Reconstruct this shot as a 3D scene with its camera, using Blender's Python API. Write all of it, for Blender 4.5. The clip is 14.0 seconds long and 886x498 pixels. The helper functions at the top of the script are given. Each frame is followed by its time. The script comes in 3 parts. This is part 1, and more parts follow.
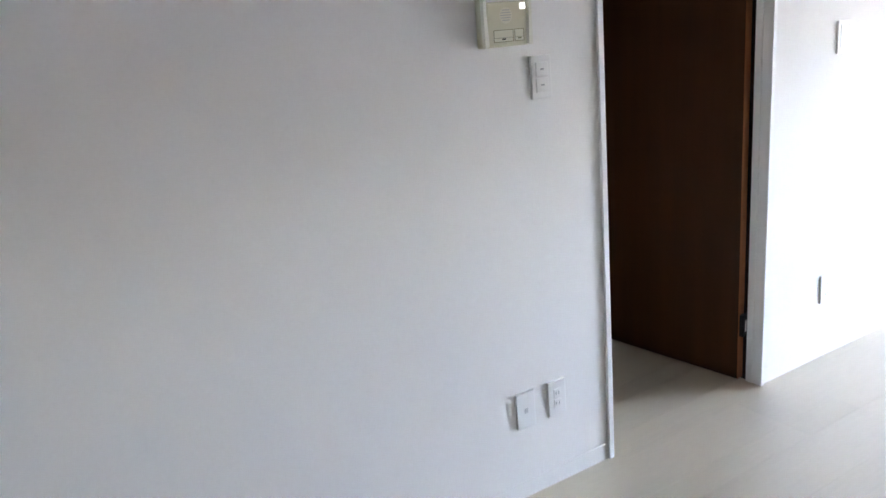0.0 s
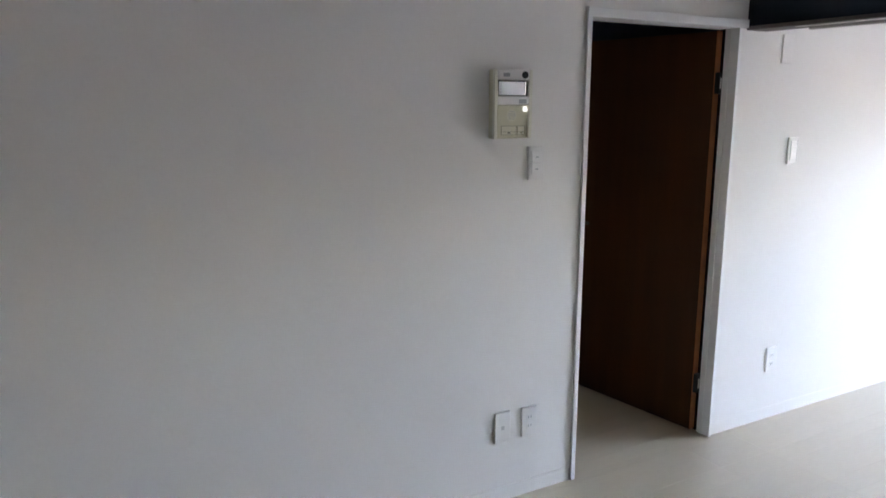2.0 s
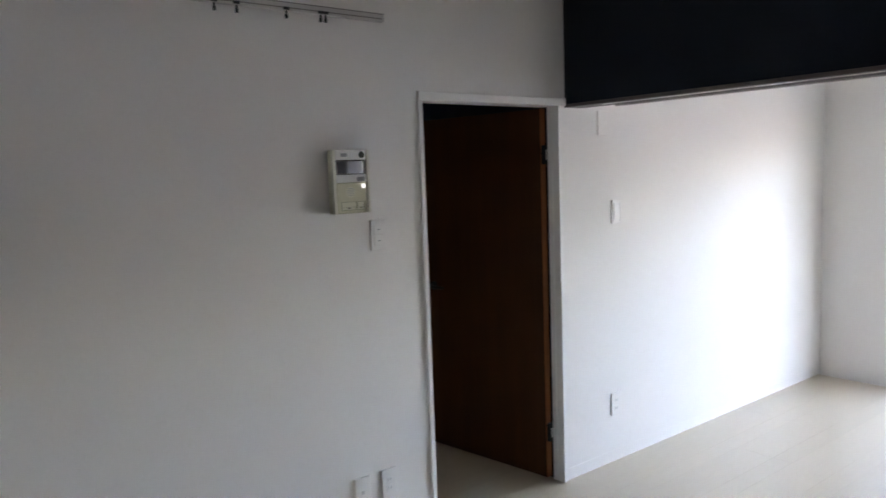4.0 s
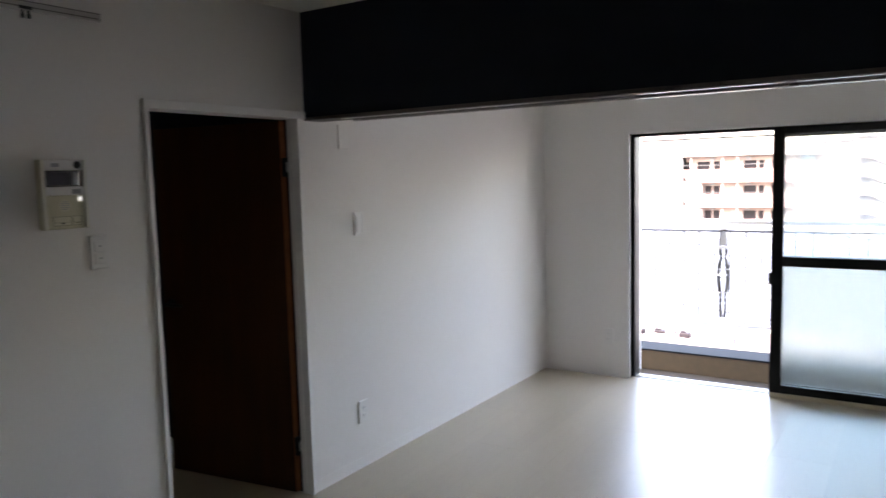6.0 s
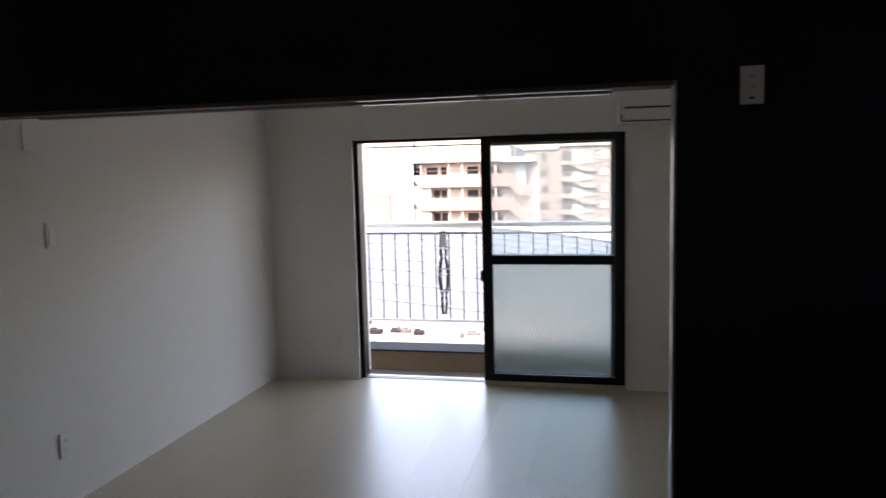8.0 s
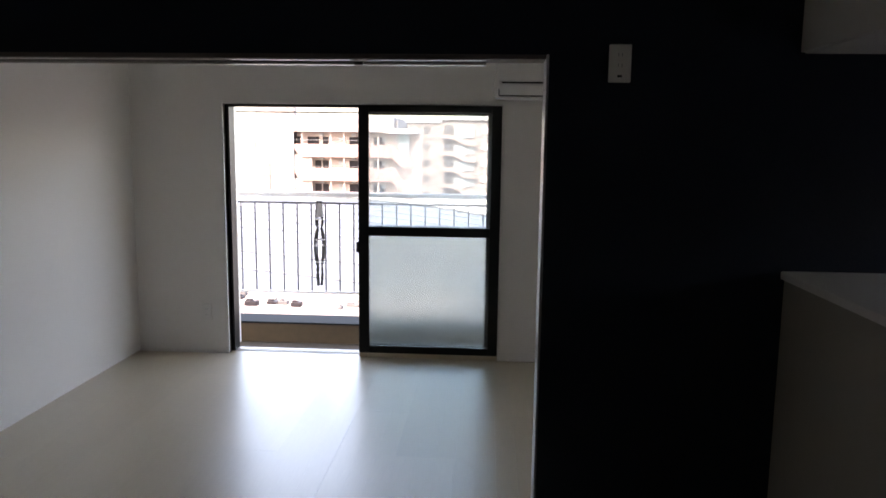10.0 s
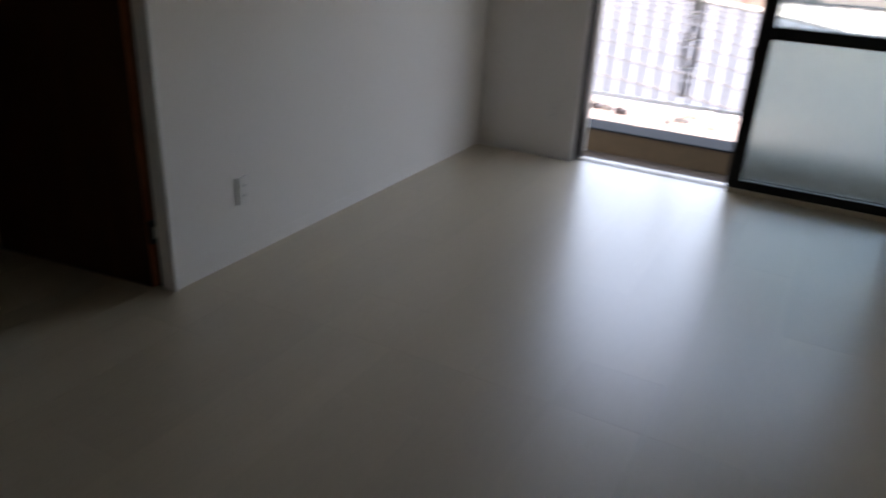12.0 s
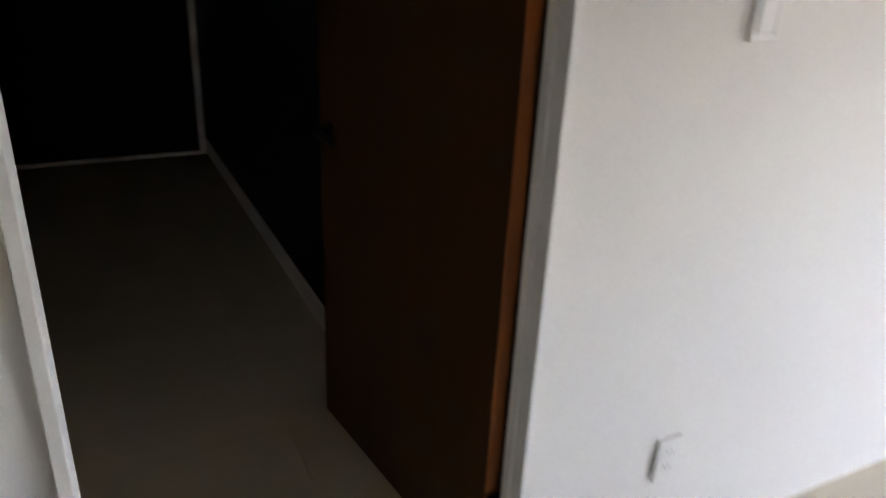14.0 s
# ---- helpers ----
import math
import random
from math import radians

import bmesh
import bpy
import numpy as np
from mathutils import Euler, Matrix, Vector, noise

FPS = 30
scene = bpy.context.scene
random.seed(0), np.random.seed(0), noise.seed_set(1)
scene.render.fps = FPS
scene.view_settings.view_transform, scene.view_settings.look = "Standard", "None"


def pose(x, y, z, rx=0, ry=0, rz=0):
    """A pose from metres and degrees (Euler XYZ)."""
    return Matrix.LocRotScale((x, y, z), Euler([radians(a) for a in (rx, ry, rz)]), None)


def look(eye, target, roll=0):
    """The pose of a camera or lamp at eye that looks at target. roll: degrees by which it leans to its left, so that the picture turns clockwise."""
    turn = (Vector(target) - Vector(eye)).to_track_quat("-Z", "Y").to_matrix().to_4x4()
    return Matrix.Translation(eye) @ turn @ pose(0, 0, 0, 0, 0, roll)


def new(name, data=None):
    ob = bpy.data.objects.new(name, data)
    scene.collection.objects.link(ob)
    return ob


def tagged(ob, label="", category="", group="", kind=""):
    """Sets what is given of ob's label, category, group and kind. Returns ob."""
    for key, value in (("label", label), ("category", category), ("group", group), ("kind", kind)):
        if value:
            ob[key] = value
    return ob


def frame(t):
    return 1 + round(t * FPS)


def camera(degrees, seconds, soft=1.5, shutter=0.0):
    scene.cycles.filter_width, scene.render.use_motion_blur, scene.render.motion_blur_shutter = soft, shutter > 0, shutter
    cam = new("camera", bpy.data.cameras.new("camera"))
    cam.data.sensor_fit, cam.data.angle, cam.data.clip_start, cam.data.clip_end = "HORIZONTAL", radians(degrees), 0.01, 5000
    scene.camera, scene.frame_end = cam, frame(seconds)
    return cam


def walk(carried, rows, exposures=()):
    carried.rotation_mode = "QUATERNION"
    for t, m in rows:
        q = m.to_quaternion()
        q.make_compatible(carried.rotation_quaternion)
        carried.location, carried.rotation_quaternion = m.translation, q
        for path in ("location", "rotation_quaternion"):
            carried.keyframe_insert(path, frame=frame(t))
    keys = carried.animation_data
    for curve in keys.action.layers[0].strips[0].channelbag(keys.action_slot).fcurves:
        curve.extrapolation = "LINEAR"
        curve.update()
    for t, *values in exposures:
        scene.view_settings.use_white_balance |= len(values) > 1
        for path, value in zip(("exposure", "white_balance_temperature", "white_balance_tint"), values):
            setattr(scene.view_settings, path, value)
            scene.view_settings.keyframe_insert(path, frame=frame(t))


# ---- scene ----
cam = camera(62.1, 14.0, soft=1.5, shutter=0.5)
PATH = [
    (0, (1.699, -2.462, 1.462), (0.038, -1.495, 0.91), -5.2),
    (0.5, (1.891, -2.614, 1.479), (0.228, -1.659, 0.911), -5.8),
    (1, (2.01, -2.692, 1.501), (0.397, -1.664, 0.915), -2.9),
    (1.5, (2.102, -2.755, 1.51), (0.475, -1.704, 1.012), 0.3),
    (2, (2.205, -2.738, 1.548), (0.498, -1.773, 1.156), 0.1),
    (2.1, (2.226, -2.727, 1.557), (0.51, -1.772, 1.182), -0.2),
    (2.2, (2.264, -2.739, 1.545), (0.538, -1.79, 1.201), -0.9),
    (4.3, (2.431, -2.694, 1.573), (0.933, -1.382, 1.378), -1.6),
    (4.5, (2.441, -2.693, 1.576), (0.993, -1.326, 1.391), -1.3),
    (5, (2.461, -2.686, 1.567), (1.139, -1.196, 1.389), -1.3),
    (5.5, (2.475, -2.68, 1.569), (1.254, -1.107, 1.383), -1.5),
    (6, (2.497, -2.656, 1.572), (1.415, -0.986, 1.373), -1.5),
    (6.5, (2.519, -2.631, 1.575), (1.596, -0.868, 1.373), -1.2),
    (7, (2.541, -2.617, 1.574), (1.794, -0.774, 1.363), -1.1),
    (7.5, (2.557, -2.608, 1.576), (1.965, -0.709, 1.367), -1.2),
    (8, (2.575, -2.608, 1.573), (2.136, -0.667, 1.37), -1.4),
    (8.5, (2.597, -2.607, 1.572), (2.313, -0.637, 1.372), -1.3),
    (8.7, (2.61, -2.595, 1.576), (2.376, -0.619, 1.376), -1.4),
    (10.8, (2.583, -2.473, 1.516), (2.482, -0.527, 1.065), 1.0),
    (11, (2.529, -2.387, 1.497), (2.377, -0.46, 0.982), 2.3),
    (11.5, (2.328, -2.127, 1.467), (1.887, -0.292, 0.805), 3.2),
    (12, (2.126, -1.874, 1.4), (1.289, -0.248, 0.59), 3.3),
    (12.5, (1.855, -1.555, 1.406), (0.731, -0.180, 0.491), 4.5),
    (13, (1.586, -1.266, 1.406), (0.276, -0.057, 0.5), 2.5),
    (13.5, (1.284, -0.972, 1.437), (-0.166, 0.09, 0.56), 4.4),
    (14, (0.997, -0.780, 1.440), (-0.628, 0.060, 0.635), 2.8),
]
EXPOSURE = [
    (0, 6.96, 6900, 21), (1, 6.72, 7050, 21), (1.5, 6.51, 7100, 21), (2, 6.39, 7150, 21), (5, 5.76, 7450, 20), (6.5, 4.6, 7750, 20), (8, 3.9, 8000, 20),
    (11, 4.24, 8150, 20), (11.6, 3.82, 8150, 20), (12.1, 3.72, 8150, 20), (12.5, 4.24, 8250, 20), (13, 4.92, 8350, 20), (13.5, 5.53, 8200, 21), (14, 5.86, 8250, 21),
]
walk(cam, [(t, look(eye, target, roll)) for t, eye, target, roll in PATH], EXPOSURE)

# ---- world and sun ----
world = bpy.data.worlds.new("sky")
scene.world = world
world.use_nodes = True
wn = world.node_tree.nodes
sky = wn.new("ShaderNodeTexSky")
sky.sky_type = "NISHITA"
sky.sun_disc = False
sky.sun_elevation = radians(50)
sky.sun_rotation = radians(200)
sky.dust_density = 4.2
wn["Background"].inputs["Strength"].default_value = 0.15
world.node_tree.links.new(sky.outputs["Color"], wn["Background"].inputs["Color"])

sun = new("sun", bpy.data.lights.new("sun", "SUN"))
sun.data.energy = 0.7
sun.data.angle = radians(10)
sun.data.color = (1.0, 0.97, 0.93)
sun.matrix_world = look((-10, -30, 40), (0, 0, 0))

# ---- materials ----


def mat(name, color, rough=0.6, metal=0.0, grain=0.06, scale=30.0, bump=0.1, stain=0.05, spec=0.5, stretch=(1, 1, 1), vary=0.06, each=0.012, coat=0.0):
    """A painted, wooden or stone surface with grain, slow stains and fine relief."""
    m = bpy.data.materials.new(name)
    m.use_nodes = True
    n, l = m.node_tree.nodes, m.node_tree.links
    b = n["Principled BSDF"]
    b.inputs["Metallic"].default_value = metal
    b.inputs["Coat Weight"].default_value = coat
    b.inputs["Coat Roughness"].default_value = 0.31
    b.inputs["Specular IOR Level"].default_value = spec
    tc = n.new("ShaderNodeTexCoord")
    mp = n.new("ShaderNodeMapping")
    mp.inputs["Scale"].default_value = stretch
    rnd = n.new("ShaderNodeObjectInfo")
    shift = n.new("ShaderNodeVectorMath")
    shift.operation = "MULTIPLY_ADD"
    shift.inputs[0].default_value = (31.0, 57.0, 13.0)
    l.new(rnd.outputs["Random"], shift.inputs[1])
    l.new(tc.outputs["Object"], shift.inputs[2])
    l.new(shift.outputs["Vector"], mp.inputs["Vector"])
    fine = n.new("ShaderNodeTexNoise")
    fine.inputs["Scale"].default_value = scale
    fine.inputs["Detail"].default_value = 5
    wide = n.new("ShaderNodeTexNoise")
    wide.inputs["Scale"].default_value = 1.3
    wide.inputs["Detail"].default_value = 3
    l.new(mp.outputs["Vector"], fine.inputs["Vector"])
    l.new(mp.outputs["Vector"], wide.inputs["Vector"])

    def ranged(src, amount):
        r = n.new("ShaderNodeMapRange")
        r.inputs["To Min"].default_value = 1 - amount
        r.inputs["To Max"].default_value = 1 + amount
        l.new(src, r.inputs["Value"])
        return r.outputs["Result"]

    def times(a, b_):
        t = n.new("ShaderNodeMath")
        t.operation = "MULTIPLY"
        l.new(a, t.inputs[0])
        l.new(b_, t.inputs[1])
        return t.outputs[0]

    f = times(times(ranged(fine.outputs["Fac"], grain), ranged(wide.outputs["Fac"], stain)), ranged(rnd.outputs["Random"], each))
    mix = n.new("ShaderNodeVectorMath")
    mix.operation = "SCALE"
    mix.inputs[0].default_value = color
    l.new(f, mix.inputs["Scale"])
    l.new(mix.outputs["Vector"], b.inputs["Base Color"])
    rr = n.new("ShaderNodeMapRange")
    rr.inputs["To Min"].default_value = max(0.02, rough - vary)
    rr.inputs["To Max"].default_value = min(1.0, rough + vary)
    l.new(wide.outputs["Fac"], rr.inputs["Value"])
    l.new(rr.outputs["Result"], b.inputs["Roughness"])
    if bump:
        bp = n.new("ShaderNodeBump")
        bp.inputs["Strength"].default_value = bump
        bp.inputs["Distance"].default_value = 0.002
        l.new(fine.outputs["Fac"], bp.inputs["Height"])
        l.new(bp.outputs["Normal"], b.inputs["Normal"])
    return m


def glass(name, rough, tint=(0.90, 0.95, 0.955), dust=0.0):
    m = bpy.data.materials.new(name)
    m.use_nodes = True
    b = m.node_tree.nodes["Principled BSDF"]
    b.inputs["Base Color"].default_value = (*tint, 1)
    b.inputs["Roughness"].default_value = rough
    b.inputs["Transmission Weight"].default_value = 1.0
    b.inputs["IOR"].default_value = 1.45
    if dust:
        # a thin film of street dust that scatters daylight
        n, l = m.node_tree.nodes, m.node_tree.links
        film = n.new("ShaderNodeBsdfTranslucent")
        film.inputs["Color"].default_value = (0.8, 0.8, 0.78, 1)
        spots = n.new("ShaderNodeTexNoise")
        spots.inputs["Scale"].default_value = 3.0
        amount = n.new("ShaderNodeMapRange")
        amount.inputs["To Min"].default_value = dust * 0.6
        amount.inputs["To Max"].default_value = dust * 1.4
        mix = n.new("ShaderNodeMixShader")
        l.new(spots.outputs["Fac"], amount.inputs["Value"])
        l.new(amount.outputs["Result"], mix.inputs["Fac"])
        l.new(b.outputs["BSDF"], mix.inputs[1])
        l.new(film.outputs["BSDF"], mix.inputs[2])
        l.new(mix.outputs["Shader"], n["Material Output"].inputs["Surface"])
    return m


WALLPAPER = mat("white_wallpaper", (0.85, 0.825, 0.79), 0.85, grain=0.03, scale=160, bump=0.25, stain=0.025, spec=0.25)
BLACK_PAPER = mat("black_wallpaper", (0.0135, 0.019, 0.031), 0.5, grain=0.16, scale=90, bump=0.4, stain=0.12, spec=0.12)
CEILING = mat("ceiling_paper", (0.84, 0.83, 0.80), 0.9, grain=0.03, scale=120, bump=0.2, spec=0.2)
TRIM = mat("white_trim", (0.86, 0.845, 0.82), 0.35, grain=0.02, scale=60, bump=0.03, stain=0.03)
TRIM_MATT = mat("matt_white_trim", (0.86, 0.86, 0.85), 0.7, grain=0.02, scale=60, bump=0.03, stain=0.03, spec=0.2)
JAMB_GREY = mat("satin_grey_jamb", (0.42, 0.42, 0.43), 0.3, grain=0.04, scale=50, bump=0.04)
TRIM_GREY = mat("grey_trim", (0.15, 0.125, 0.122), 0.55, spec=0.3, grain=0.05, scale=60, bump=0.05)
PLASTIC = mat("white_plastic", (0.83, 0.81, 0.78), 0.3, grain=0.01, scale=40, bump=0.0, stain=0.02)
PLASTIC_SOFT = mat("pale_grey_plastic", (0.58, 0.57, 0.55), 0.4, grain=0.02, bump=0.0)
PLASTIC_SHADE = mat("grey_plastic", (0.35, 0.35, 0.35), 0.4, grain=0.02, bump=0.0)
CREAM = mat("yellowed_plastic", (0.70, 0.67, 0.51), 0.35, grain=0.02, scale=40, bump=0.02, stain=0.05)
CREAM_GLOSS = mat("glossy_yellowed_plastic", (0.68, 0.645, 0.47), 0.16, grain=0.03, scale=40, bump=0.02, stain=0.06)
CREAM_PALE = mat("pale_cream_plastic", (0.80, 0.775, 0.67), 0.3, grain=0.02, scale=40, bump=0.02, stain=0.04)
DARK_PLASTIC = mat("dark_plastic", (0.03, 0.03, 0.03), 0.25, bump=0.0)
SCREEN = mat("monitor_glass", (0.62, 0.62, 0.64), 0.05, 1.0, bump=0.0, vary=0.0)
POLISHED = mat("polished_rail", (0.85, 0.84, 0.82), 0.2, 1.0, grain=0.03, scale=60, bump=0.02)
RAIL_BODY = mat("grey_rail_metal", (0.56, 0.54, 0.52), 0.4, 0.2, grain=0.08, scale=60)
LABEL_LINE = mat("olive_print", (0.22, 0.21, 0.10), 0.5, bump=0.0)
LAMP = mat("lamp_button", (0.85, 0.85, 0.85), 0.3, bump=0.0)
LAMP.node_tree.nodes["Principled BSDF"].inputs["Emission Color"].default_value = (0.86, 0.95, 1.0, 1)
LAMP.node_tree.nodes["Principled BSDF"].inputs["Emission Strength"].default_value = 0.022
FLOORING = mat("pale_flooring", (0.60, 0.505, 0.37), 0.42, coat=0.75, grain=0.06, scale=130, bump=0.03, stain=0.13, spec=0.8, stretch=(1, 0.08, 1), vary=0.02, each=0.006)
SUBFLOOR = mat("subfloor", (0.25, 0.22, 0.18), 0.8)
DOOR_WOOD = mat("dark_door_wood", (0.058, 0.0205, 0.0042), 0.45, spec=0.14, grain=0.35, scale=18, bump=0.1, stain=0.2, stretch=(1, 1, 0.08))
DOOR_EDGE = mat("door_edge_wood", (0.40, 0.125, 0.036), 0.45, grain=0.2, scale=30, bump=0.1, stretch=(1, 1, 0.1))
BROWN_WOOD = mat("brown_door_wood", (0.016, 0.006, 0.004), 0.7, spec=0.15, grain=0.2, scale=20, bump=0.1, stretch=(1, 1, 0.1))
BLACK_METAL = mat("black_metal", (0.02, 0.02, 0.02), 0.4, 0.6, bump=0.02)
SASH = mat("black_aluminium", (0.007, 0.007, 0.008), 0.4, 0.2, spec=0.25, grain=0.05, bump=0.02)
RAIL_METAL = mat("painted_rail", (0.22, 0.20, 0.19), 0.4, 0.5, grain=0.08, scale=60)
CONCRETE = mat("brown_concrete", (0.088, 0.06, 0.034), 0.9, grain=0.25, scale=14, bump=0.4, stain=0.25)
COPING = mat("blue_grey_coating", (0.011, 0.013, 0.015), 0.7, spec=0.1, grain=0.1, scale=20, bump=0.2, stain=0.1)
SLAB = mat("balcony_concrete", (0.13, 0.11, 0.09), 0.9, grain=0.2, scale=18, bump=0.3, stain=0.15)
RAILING = mat("railing_steel", (0.15, 0.15, 0.165), 0.5, 0.3, grain=0.1, scale=40)
RAIL_TOP = mat("handrail_aluminium", (0.80, 0.80, 0.78), 0.45, 0.2, grain=0.06, scale=40)
CABLE = mat("black_cable", (0.03, 0.03, 0.03), 0.5, bump=0.0)
TIE = mat("white_tie", (0.8, 0.8, 0.78), 0.5, bump=0.0)
PINK_WALL = mat("pink_tile_wall", (0.140, 0.090, 0.088), 0.8, grain=0.08, scale=3, bump=0.1)
PANEL = mat("cream_panel", (0.40, 0.38, 0.33), 0.6, grain=0.04, scale=30, bump=0.05, stain=0.05)
CREAM_WALL = mat("cream_wall", (0.178, 0.158, 0.156), 0.85, grain=0.05, scale=2, bump=0.1)
WHITE_WALL = mat("white_exterior", (0.25, 0.265, 0.28), 0.8, grain=0.04, scale=2, bump=0.1)
RECESS = mat("corridor_wall", (0.31, 0.255, 0.24), 0.85, grain=0.08, scale=2)
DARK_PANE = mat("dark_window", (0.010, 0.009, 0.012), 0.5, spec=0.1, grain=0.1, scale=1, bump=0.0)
METAL_ROOF = mat("pale_metal_roof", (0.050, 0.062, 0.081), 0.75, 0.0, grain=0.12, scale=0.6, bump=0.05, stain=0.3)
ROOF_SEAM = mat("roof_seam", (0.050, 0.061, 0.079), 0.6, grain=0.1, scale=1)
ASPHALT = mat("asphalt", (0.09, 0.09, 0.09), 0.9, grain=0.2, scale=0.3, bump=0.2, stain=0.3)
NEIGHBOUR_WALL = mat("rosy_plaster", (0.104, 0.091, 0.094), 0.85, grain=0.08, scale=1.5, bump=0.1)
PALE_PANEL = mat("pale_blue_panel", (0.135, 0.164, 0.178), 0.7, grain=0.05, scale=2)
HAZY_PINK = mat("hazy_pink_wall", (0.110, 0.097, 0.096), 0.85, grain=0.06, scale=3)
HAZY_PINK_LIGHT = mat("hazy_pink_parapet", (0.136, 0.115, 0.112), 0.85, grain=0.05, scale=3)
FAR_PANE = mat("far_window", (0.052, 0.052, 0.057), 0.6, spec=0.1, grain=0.1, scale=1)
# shade of the far balcony openings, put into the base colour
RECESS_SHADE = mat("recess_shade_paint", (0.12, 0.135, 0.145), 0.7, grain=0.05, scale=2)
CLEAR = glass("clear_glass", 0.0, (0.82, 0.88, 0.89), dust=0.045)
FROSTED = glass("frosted_glass", 0.27, (0.535, 0.605, 0.61))

# ---- mesh helpers ----


def box(bm, x0, x1, y0, y1, z0, z1, bevel=0.0):
    """Adds a box to a bmesh, with bevelled edges where asked."""
    r = bmesh.ops.create_cube(bm, size=1.0)
    v = r["verts"]
    for p in v:
        p.co = ((x0 + x1) / 2 + p.co.x * (x1 - x0), (y0 + y1) / 2 + p.co.y * (y1 - y0), (z0 + z1) / 2 + p.co.z * (z1 - z0))
    if bevel:
        edges = list({e for p in v for e in p.link_edges})
        bmesh.ops.bevel(bm, geom=edges, offset=bevel, segments=2, affect="EDGES", profile=0.5)
    return bm


def boxes(rows, bevel=0.0):
    bm = bmesh.new()
    for r in rows:
        box(bm, *r, bevel=bevel)
    return bm


def rod(bm, a, b, radius, sides=10):
    """Adds a round bar from a to b."""
    a, b = Vector(a), Vector(b)
    d = b - a
    m = Matrix.Translation((a + b) / 2) @ d.to_track_quat("Z", "Y").to_matrix().to_4x4()
    bmesh.ops.create_cone(bm, cap_ends=True, segments=sides, radius1=radius, radius2=radius, depth=d.length, matrix=m)
    return bm


def tube(bm, points, radius, sides=6):
    """Adds a bent tube along a line of points."""
    pts = [Vector(p) for p in points]
    rings = []
    for i, p in enumerate(pts):
        d = (pts[min(i + 1, len(pts) - 1)] - pts[max(i - 1, 0)]).normalized()
        q = d.to_track_quat("Z", "Y")
        rings.append([bm.verts.new(p + q @ Vector((radius * math.cos(2 * math.pi * k / sides), radius * math.sin(2 * math.pi * k / sides), 0))) for k in range(sides)])
    for r0, r1 in zip(rings, rings[1:]):
        for k in range(sides):
            bm.faces.new((r0[k], r0[(k + 1) % sides], r1[(k + 1) % sides], r1[k]))
    bm.faces.new(rings[0][::-1])
    bm.faces.new(rings[-1])
    return bm


def prism(bm, outline, y0, y1):
    """Adds a slab whose outline lies in x and z, from y0 to y1."""
    a = [bm.verts.new((x, y0, z)) for x, z in outline]
    b = [bm.verts.new((x, y1, z)) for x, z in outline]
    bm.faces.new(a)
    bm.faces.new(b[::-1])
    for i in range(len(a)):
        j = (i + 1) % len(a)
        bm.faces.new((a[j], a[i], b[i], b[j]))
    bmesh.ops.recalc_face_normals(bm, faces=bm.faces)
    return bm


def mesh_of(name, bm, material):
    me = bpy.data.meshes.new(name)
    bm.to_mesh(me)
    bm.free()
    me.materials.append(material)
    return me


def thing(name, bm, material, label="", category="", group="", kind=""):
    return tagged(new(name, mesh_of(name, bm, material)), label, category, group, kind)


def part(name, bm, material, parent, label=""):
    ob = new(name, mesh_of(name, bm, material))
    ob.parent = parent
    return tagged(ob, label)


def holder(name, label="", category="", group="", kind="", at=(0, 0, 0)):
    ob = new(name)
    ob.location = at
    ob.empty_display_size = 0.1
    return tagged(ob, label, category, group, kind)


# ---- plan ----
YB = 2.71          # window wall
XE = 3.72          # east wall of the window room
XK = 5.0           # kitchen east wall
YS = -5.4          # wall behind
H = 2.358          # ceiling
LZ = 1.866         # underside of the black lintel
PX = 2.799         # pier edge
D0, D1, DZ = -0.863, -0.060, 1.858   # doorway
HX, HY0, HY1 = -3.893, -1.25, -0.040  # hallway
W0, W1, WZ0, WZ1 = 0.69, 2.69, 0.028, 1.838  # window opening

K0, K1, KZ0, KZ1 = -1.0, -0.55, 1.2, 1.55   # kitchen window

# ---- large structure ----
thing("wall_west", boxes([(-0.1, 0, YS - 0.1, D0 - 0.018, 0, H + 0.1), (-0.1, 0, D1 + 0.015, YB, 0, H + 0.1), (-0.1, 0, D0 - 0.018, D1 + 0.015, DZ + 0.02, H + 0.1)]),
      WALLPAPER, "white vinyl wallpaper wall with a doorway", "wall", kind="structure")
thing("wall_south", boxes([(0, XK, YS - 0.1, YS, 0, H + 0.1)]), WALLPAPER, "plain white wallpaper wall", "wall", kind="structure")
thing("wall_kitchen_east", boxes([(XK, XK + 0.12, YS - 0.1, K0, 0, H + 0.1), (XK, XK + 0.12, K1, 0.12, 0, H + 0.1), (XK, XK + 0.12, K0, K1, 0, KZ0), (XK, XK + 0.12, K0, K1, KZ1, H + 0.1)]), WALLPAPER, "plain white kitchen wall", "wall", kind="structure")
thing("wall_partition_front", boxes([(0.0, PX, 0.0, 0.06, LZ, H + 0.1), (PX, XK, 0.0, 0.06, 0, H + 0.1)]),
      BLACK_PAPER, "black accent wallpaper wall with a deep lintel", "wall", kind="structure")
thing("wall_partition_back", boxes([(0.0, PX, 0.06, 0.12, LZ, H + 0.1), (PX, XK, 0.06, 0.12, 0, H + 0.1)]),
      WALLPAPER, "white back of the partition wall", "wall", kind="structure")
thing("wall_east", boxes([(XE, XE + 0.12, 0.12, YB, 0, H + 0.1)]), WALLPAPER, "plain white side wall of the window room", "wall", kind="structure")
